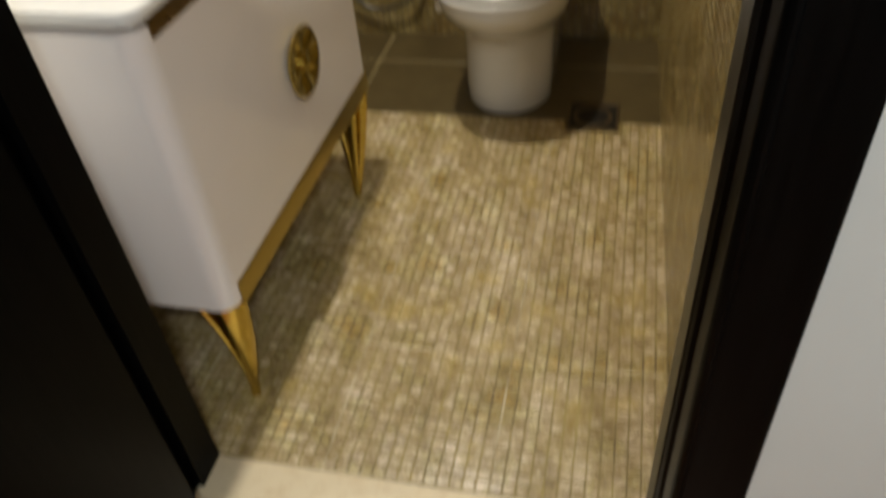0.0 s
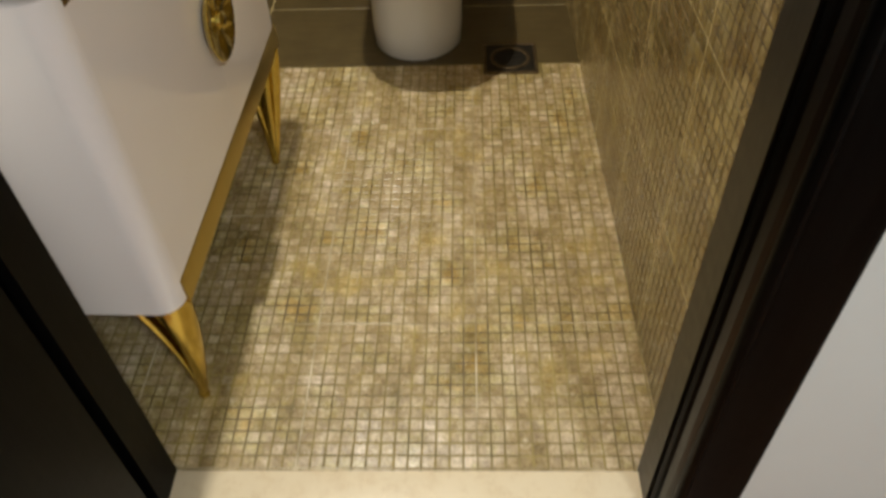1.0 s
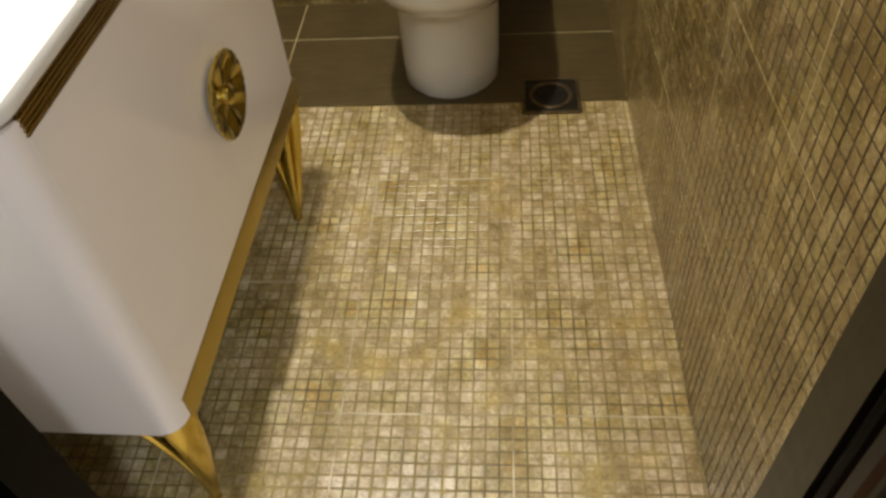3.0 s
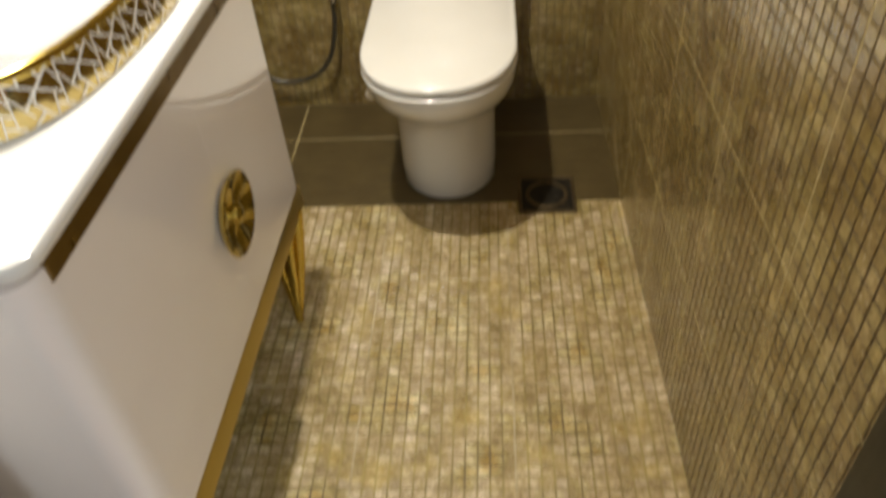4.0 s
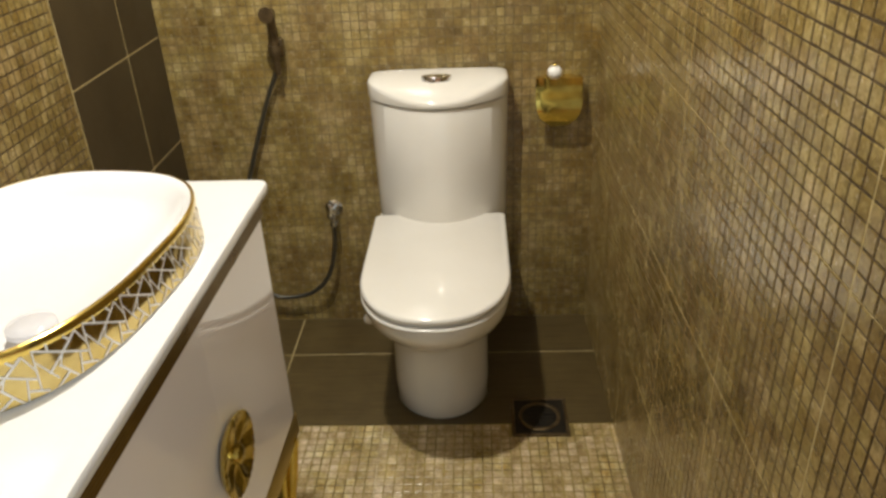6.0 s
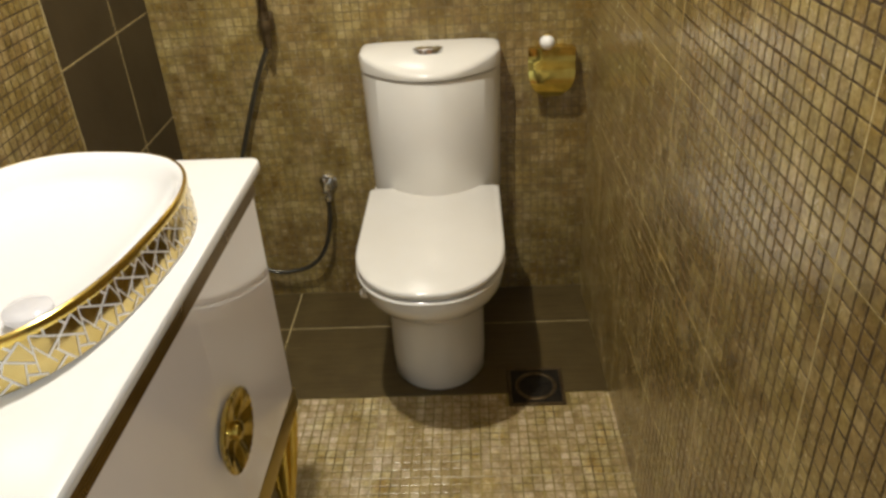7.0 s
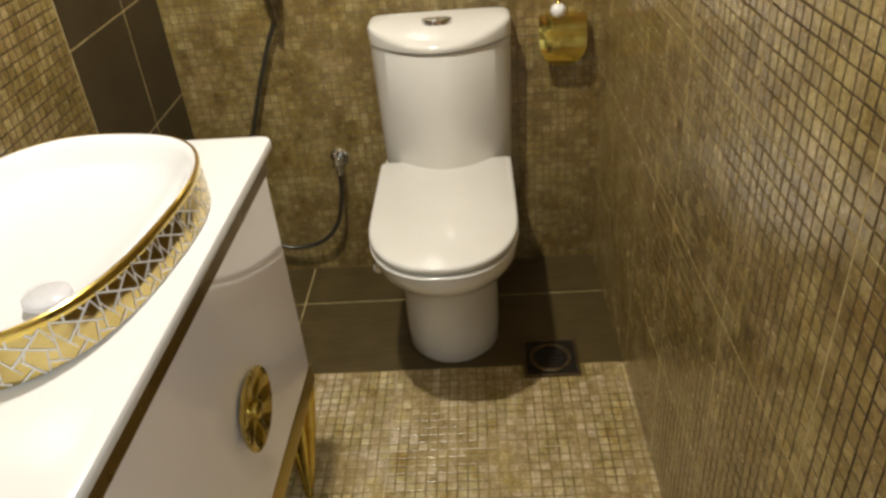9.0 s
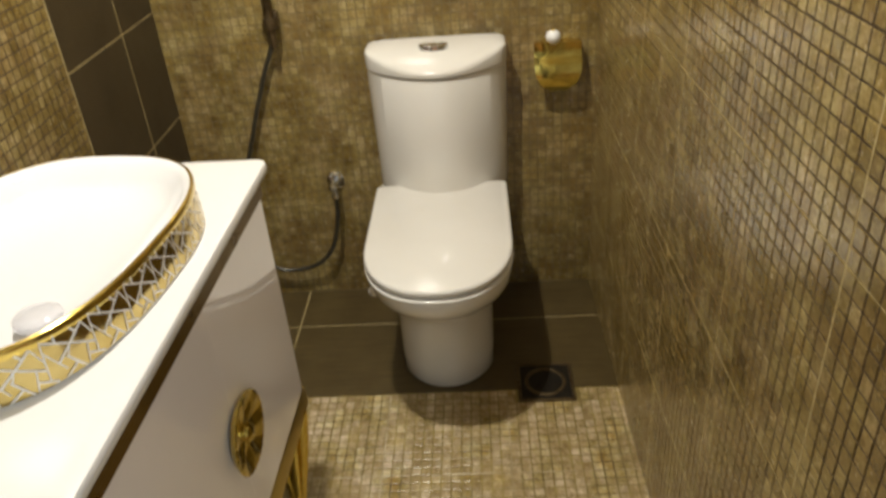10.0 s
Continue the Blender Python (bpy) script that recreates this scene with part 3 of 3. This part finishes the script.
def tank_ring(w, side_front, bow, z, inset=0.0, n=48):
    pts = []
    w2, side_front, bow = w - inset + 0.002, side_front + 0.022, bow + 0.022
    for i in range(n + 1):
        u = -1 + 2 * i / n
        edge = (1 - u ** 24)
        pts.append((TX + 0.006 + u * w2, side_front + inset - bow * (1 - u * u) + 0.016 * (1 - edge), z))
    for sgn in (1, -1):
        pts.append((TX + 0.006 + sgn * w2, D - 0.012, z))
    return pts


def cover_ring(w, side_front, bow, z, inset, drop, n=48):
    """The cover's outline; its top dips towards the middle of the front."""
    pts = tank_ring(w, side_front, bow, z, inset, n)
    return [(x, y, h - (drop * (1 - (2 * i / n - 1) ** 2) if i <= n else 0)) for i, (x, y, h) in enumerate(pts)]


tank = [tank_ring(0.181, 0.425, 0.112, 0.4065), tank_ring(0.182, 0.423, 0.111, 0.43), tank_ring(0.184, 0.421, 0.100, 0.58), tank_ring(0.185, 0.418, 0.088, 0.757), tank_ring(0.183, 0.420, 0.088, 0.7605)]
part("cistern", loft(tank), ceramic, toilet)
cover = [tank_ring(0.185, 0.417, 0.088, 0.7635, 0.003), tank_ring(0.187, 0.415, 0.090, 0.766), cover_ring(0.188, 0.414, 0.091, 0.802, 0.0, 0.031), cover_ring(0.188, 0.414, 0.091, 0.809, 0.0015, 0.031), cover_ring(0.188, 0.414, 0.090, 0.814, 0.006, 0.030),
         cover_ring(0.188, 0.414, 0.080, 0.818, 0.018, 0.024), cover_ring(0.188, 0.414, 0.058, 0.820, 0.042, 0.010), cover_ring(0.188, 0.388, 0.006, 0.821, 0.085, 0.002)]
part("cistern_lid", loft(cover), ceramic, toilet, "domed white ceramic cistern lid")
button = []
for s, h in ((1.0, 0.812), (1.0, 0.8235), (0.94, 0.825), (0.85, 0.825), (0.80, 0.8235), (0.1, 0.8235)):
    button.append([(TX + 0.004 + 0.040 * s * math.cos(2 * math.pi * i / 32), 0.428 + 0.019 * s * math.sin(2 * math.pi * i / 32), h) for i in range(32)])
flush = part("flush_button", loft(button), chrome, toilet, "oval chrome two-part flush button")
part("divider", box(TX + 0.003, TX + 0.005, 0.412, 0.444, 0.8236, 0.8246), bronze, flush)

# ---- stop valve, spray hose and handset ----
valve = thing("stop_valve", (-0.772, D, 0.40), "small chrome angle valve on the mosaic wall", "valve")
part("flange", lathe([(0.001, -0.001), (0.027, -0.001), (0.027, -0.004), (0.020, -0.010), (0.001, -0.010)], (-0.772, D, 0.403), 24, "y"), chrome, valve)
part("stem", lathe([(0.010, -0.008), (0.010, -0.045), (0.013, -0.047), (0.013, -0.062), (0.009, -0.066), (0.001, -0.066)], (-0.772, D, 0.403), 18, "y"), chrome, valve)
part("lever", box(-0.779, -0.765, D - 0.072, D - 0.060, 0.398, 0.448, 0.004), chrome, valve)
part("outlet", lathe([(0.001, 0.0), (0.009, 0.0), (0.009, -0.022), (0.012, -0.024), (0.012, -0.038), (0.001, -0.038)], (-0.772, D - 0.036, 0.398), 18), chrome, valve)
part("spray_hose", tube([(-0.772, D - 0.036, 0.36), (-0.777, D - 0.038, 0.29), (-0.800, D - 0.040, 0.20), (-0.845, D - 0.036, 0.138), (-0.91, D - 0.03, 0.108), (-0.99, D - 0.028, 0.110), (-1.06, D - 0.03, 0.18), (-1.075, D - 0.03, 0.30),
                          (-1.045, D - 0.028, 0.42), (-1.010, D - 0.026, 0.51), (-0.965, D - 0.024, 0.635), (-0.917, D - 0.022, 0.757), (-0.884, D - 0.024, 0.825)], 0.0063, 10, 8), hose_metal, valve, "grey braided steel spray hose hanging in a loop")
spray = thing("bidet_spray", (-0.868, D, 0.88), "dark bronze hand spray hanging in a wall holder", "hand spray")
part("wall_holder", box(-0.890, -0.856, D - 0.022, D - 0.0005, 0.868, 0.918, 0.005), bronze, spray)
part("clip", lathe([(0.014, 0), (0.019, 0), (0.019, 0.026), (0.014, 0.026)], (-0.872, D - 0.040, 0.880), 20, hollow=True), bronze, spray)
part("handle", lathe([(0.001, 0.0), (0.008, 0.0), (0.010, 0.02), (0.0115, 0.06), (0.0115, 0.13), (0.013, 0.17), (0.001, 0.172)], (-0.874, D - 0.040, 0.826), 18), bronze, spray)
part("spray_head", lathe([(0.001, 0.0), (0.013, 0.0), (0.020, -0.028), (0.021, -0.036), (0.001, -0.037)], (-0.874, D - 0.045, 0.992), 20, "y"), bronze, spray)

# ---- paper holder ----
holder = thing("paper_holder", (-0.108, D, 0.74), "polished gold toilet paper holder with a curved flap", "paper holder")
part("wall_plate", box(-0.150, -0.066, D - 0.008, D - 0.0005, 0.715, 0.792, 0.003), gold, holder)
thick = 0.0022
rows_in, rows_out = [], []
fb = bmesh.new()
NU, NV = 16, 14
for off in (0.0, thick):
    rows = []
    for j in range(NV + 1):
        v = j / NV
        belly = math.sin(math.pi * min(1.0, max(0.0, (v - 0.26) / 0.78))) ** 0.8
        yy, zz = D - 0.034 - 0.003 * v - 0.016 * belly + off, 0.790 - 0.134 * v
        half = 0.064 * math.sqrt(max(0.12, 1 - max(0, (v - 0.36) / 0.65) ** 2.6))
        rows.append([fb.verts.new((-0.108 + half * (-1 + 2 * i / NU), yy, zz)) for i in range(NU + 1)])
    for a, b in zip(rows, rows[1:]):
        for i in range(NU):
            fb.faces.new((a[i], a[i + 1], b[i + 1], b[i]))
    (rows_in if off else rows_out).extend(rows)
ring_o = rows_out[0] + [r[-1] for r in rows_out[1:]] + rows_out[-1][-2::-1] + [r[0] for r in rows_out[-2:0:-1]]
ring_i = rows_in[0] + [r[-1] for r in rows_in[1:]] + rows_in[-1][-2::-1] + [r[0] for r in rows_in[-2:0:-1]]
for i in range(len(ring_o)):
    k = (i + 1) % len(ring_o)
    fb.faces.new((ring_o[i], ring_o[k], ring_i[k], ring_i[i]))
part("flap", fb, gold_mirror, holder, "curved polished gold flap")
part("top_plate", box(-0.170, -0.046, D - 0.0335, D - 0.008, 0.7875, 0.7905, 0.001, 1), gold, holder)
part("knob_stem", lathe([(0.001, 0.790), (0.007, 0.790), (0.0065, 0.793), (0.005, 0.797), (0.001, 0.798)], (-0.116, D - 0.030, 0), 14), gold, holder)
for sgn in (-1, 1):
    part("side_plate", box(-0.108 + sgn * 0.060 - 0.0012, -0.108 + sgn * 0.060 + 0.0012, D - 0.0335, D - 0.008, 0.718, 0.787, 0.0005, 1), gold, holder)
part("knob", lathe([(0.001, -0.018), (0.010, -0.0165), (0.0175, -0.010), (0.0205, 0), (0.0175, 0.010), (0.010, 0.0160), (0.001, 0.018)], (-0.121, D - 0.032, 0.806), 22), white_glaze, holder, "white round knob")
part("knob_cap", lathe([(0.001, 0.0), (0.005, 0.0), (0.006, 0.003), (0.004, 0.006), (0.001, 0.007)], (-0.121, D - 0.032, 0.8235), 14), gold, holder)

# ---- floor drain ----
drain = thing("floor_drain", (-0.183, 0.031, 0), "square dark bronze floor drain grate", "floor drain")
dx0, dx1, dy0, dy1 = -0.259, -0.109, -0.045, 0.106
part("plate", box(dx0 + 0.008, dx1 - 0.008, dy0 + 0.008, dy1 - 0.008, 0.0005, 0.003), iron, drain, smooth=False)
for a in ((dx0, dx1, dy0, dy0 + 0.009), (dx0, dx1, dy1 - 0.009, dy1), (dx0, dx0 + 0.009, dy0 + 0.0092, dy1 - 0.0092), (dx1 - 0.009, dx1, dy0 + 0.0092, dy1 - 0.0092)):
    part("frame_bar", box(*a, 0.0005, 0.006, 0.0015, 1), bronze, drain)
part("ring", lathe([(0.046, 0.003), (0.056, 0.003), (0.056, 0.0055), (0.054, 0.0065), (0.048, 0.0065), (0.046, 0.0055)], (-0.184, 0.030, 0), 40, hollow=True), bronze, drain)
for i in range(5):
    yy = 0.030 + (i - 2) * 0.015
    half = math.sqrt(0.044 ** 2 - (yy - 0.030) ** 2)
    part("grate_bar", box(-0.184 - half, -0.184 + half, yy - 0.0035, yy + 0.0035, 0.0032, 0.0056, 0.001, 1), iron, drain)

# ---- tiles and mosaic pieces ----


def single(name, me, parent, at, turn=None):
    ob = new(name, me)
    ob.parent = parent
    ob.matrix_basis = Matrix.LocRotScale(at, turn, None)
    return ob


def tile_part(name, x0, x1, y0, y1, z0, z1, mat, parent):
    return part(name, box(x0, x1, y0, y1, z0, z1, 0.0012, 1), mat, parent, smooth=False)


G = 0.0018
# plain slabs at the back of the floor
for y0, y1, cuts in ((0.0, 0.327, (L, -0.912, R + 0.03)), (0.327, D, (L, -0.912, R + 0.03))):
    for x0, x1 in zip(cuts, cuts[1:]):
        tile_part("floor_tile", x0 + G, x1 - G, max(y0, 0.006) + G, y1 - G, -RELIEF, 0.0005, floor_slab, floor)
part("grout_strip", box(L, R, 0.327 - G, 0.327 + G, -RELIEF, -0.0002), pale_grout, floor, smooth=False)
for x in (-0.912,):
    part("grout_strip", box(x - G, x + G, 0.0, 0.3248, -RELIEF, -0.0002), pale_grout, floor, smooth=False)
    part("grout_strip", box(x - G, x + G, 0.3292, D, -RELIEF, -0.0002), pale_grout, floor, smooth=False)
# dark strip on the left wall, up to the corner
YS = (0.010, 0.312, D)
ZS = [-0.27 + 0.3 * i for i in range(10)]
for z0, z1 in zip(ZS, ZS[1:]):
    za, zb = max(z0 + G, 0.001), min(z1 - G, H - 0.001)
    if zb <= za:
        continue
    for y0, y1 in zip(YS, YS[1:]):
        tile_part("wall_tile", L - RELIEF, L + 0.0006, y0 + G, y1 - G - 0.001, za, zb, dark_tile, wall_left)
for z in ZS[1:-1]:
    part("grout_strip", box(L - RELIEF, L, YS[0], D, z - G, z + G), pale_grout, wall_left, smooth=False)
part("grout_strip", box(L - RELIEF, L - 0.0002, 0.312 - G, 0.312 + G, 0.002, H), pale_grout, wall_left, smooth=False)
part("grout_strip", box(L - RELIEF, L - 0.0002, YS[0] - 0.002, YS[0] + G, 0.002, H), pale_grout, wall_left, smooth=False)


def chip_shape(w, h):
    """Verts and faces of one low square stone with a softened top: in u, v and out of the wall."""
    a, b, e, t = w / 2, h / 2, 0.0009, RELIEF
    v = [(-a, -b, 0), (a, -b, 0), (a, b, 0), (-a, b, 0), (-a, -b, t * 0.6), (a, -b, t * 0.6), (a, b, t * 0.6), (-a, b, t * 0.6),
         (-a + e, -b + e, t), (a - e, -b + e, t), (a - e, b - e, t), (-a + e, b - e, t)]
    f = [(0, 1, 5, 4), (1, 2, 6, 5), (2, 3, 7, 6), (3, 0, 4, 7), (4, 5, 9, 8), (5, 6, 10, 9), (6, 7, 11, 10), (7, 4, 8, 11), (8, 9, 10, 11)]
    return np.array(v), f


def mosaic(parent, origin, u_way, v_way, out_way, u_range, v_range, near, mats, u0=0.0, v0=0.0, u_pitch=PITCH, v_pitch=PITCH, skip=None, seed=1, gap=0.0):
    """Covers a plane with chips; those inside near (u0, u1, v0, v1) are pieces of their own, at most 300."""
    rg = random.Random(seed)
    verts, faces = chip_shape(CHIP * u_pitch / PITCH - gap, CHIP * v_pitch / PITCH - gap)
    basis = np.array([u_way, v_way, out_way], float)
    o = np.array(origin, float)
    me = bpy.data.meshes.new("mosaic_tile")
    me.from_pydata([tuple(p) for p in verts @ basis], [], faces)
    me.materials.append(mats[1])
    all_v, all_f, made = [], [], 0
    i0, i1 = math.ceil((u_range[0] - u0) / u_pitch - 0.01), math.floor((u_range[1] - u0) / u_pitch + 0.01)
    j0, j1 = math.ceil((v_range[0] - v0) / v_pitch - 0.01), math.floor((v_range[1] - v0) / v_pitch + 0.01)
    for j in range(j0, j1):
        for i in range(i0, i1):
            u, v = u0 + (i + 0.5) * u_pitch, v0 + (j + 0.5) * v_pitch
            if skip and skip(u, v):
                continue
            lift = rg.uniform(-0.0002, 0.0)
            place = o + u * basis[0] + v * basis[1] + lift * basis[2]
            tilt = (rg.uniform(-0.014, 0.014), rg.uniform(-0.014, 0.014))
            if near[0] <= u <= near[1] and near[2] <= v <= near[3] and made < 300:
                single("mosaic_tile", me, parent, place)
                made += 1
                continue
            w = verts.copy()
            w[:, :2] *= rg.uniform(0.95, 1.03)
            w[:, 2] += (w[:, 0] * tilt[0] + w[:, 1] * tilt[1]) * (w[:, 2] > 0)
            n = len(all_v) * 12
            all_v.append(w @ basis + place)
            all_f.extend([tuple(k + n for k in f) for f in faces])
    big = bpy.data.meshes.new("mosaic_field")
    big.from_pydata(np.concatenate(all_v).tolist(), [], all_f)
    big.materials.append(mats[0])
    ob = new("mosaic_field", big)
    ob.parent = parent
    return tagged(ob, kind="stuff")


FL, WL = (chip_floor, chip_floor_single), (chip_wall, chip_wall_single)
FP, VP = 0.312 / 13, 0.342 / 14
mosaic(floor, (0, 0, -RELIEF), (1, 0, 0), (0, 1, 0), (0, 0, 1), (L, R + 0.05), (FRONT - 0.02, 0.008), (-0.62, -0.28, -0.95, -0.47), FL, u0=-0.290, v0=-0.907, u_pitch=FP, v_pitch=FP,
       skip=lambda u, v: dx0 - 0.008 < u < dx1 + 0.008 and v > dy0 - 0.008, seed=1, gap=0.0010)
mosaic(wall_right, (R + RELIEF, 0, 0), (0, 1, 0), (0, 0, 1), (-1, 0, 0), (FRONT, D + 0.02), (-0.03, H), (-1.0, -0.6, 0.65, 1.06), WL, u0=-0.925, v0=-0.05, v_pitch=VP, seed=2, gap=0.0004)
mosaic(wall_back, (0, D + RELIEF, 0), (1, 0, 0), (0, 0, 1), (0, -1, 0), (L, R), (0.0, H), (-0.27, -0.0, 0.2, 0.92), WL, v_pitch=VP, seed=3)
mosaic(wall_left, (L - RELIEF, 0, 0), (0, 1, 0), (0, 0, 1), (1, 0, 0), (FRONT, 0.008), (0.0, H), (-0.36, 0.01, 0.8, 1.2), WL, u0=0.008, v_pitch=VP, seed=4, gap=0.0009)
# thin pale joints between the sheets
T, TF = 0.0013, 0.0015
for x in (-0.290, -0.602, -0.914):
    part("grout_strip", box(x - TF, x + TF, FRONT, -0.001, -RELIEF, 0.0001), pale_joint, floor, smooth=False)
for y in (-0.283, -0.595, -0.907, -1.219):
    part("grout_strip", box(L, R + 0.03, y - TF, y + TF, -RELIEF, 0.00004), pale_joint, floor, smooth=False)
for y in (-0.925, -0.625, -0.325, -0.025, 0.275):
    w = T if y < -0.9 else 0.0008
    part("grout_strip", box(R + 0.0004, R + RELIEF, y - w, y + w, 0, H), pale_grout, wall_right, smooth=False)
for i in range(1, 8):
    z = i * 0.342 - 0.05
    part("grout_strip", box(R + 0.0006, R + RELIEF, FRONT, D, z - 0.0005, z + 0.0005), pale_grout, wall_right, smooth=False)
# the vanity stands a little askew too
for ob, turn in ((vanity, -1.15), (worktop, -1.15), (basin, -0.8)):
    ob.matrix_basis = pose(-0.724, -1.118, 0, 0, 0, turn) @ pose(0.724, 1.118, 0) @ Matrix.Translation(ob.location)
basin.matrix_basis = basin.matrix_basis @ Matrix.Rotation(radians(-6.1), 4, "Z")
# the long wall stands a little out of square
wall_right.matrix_basis = pose(-0.003, D, 0, 0, 0, 1.03) @ pose(0, -D, 0)
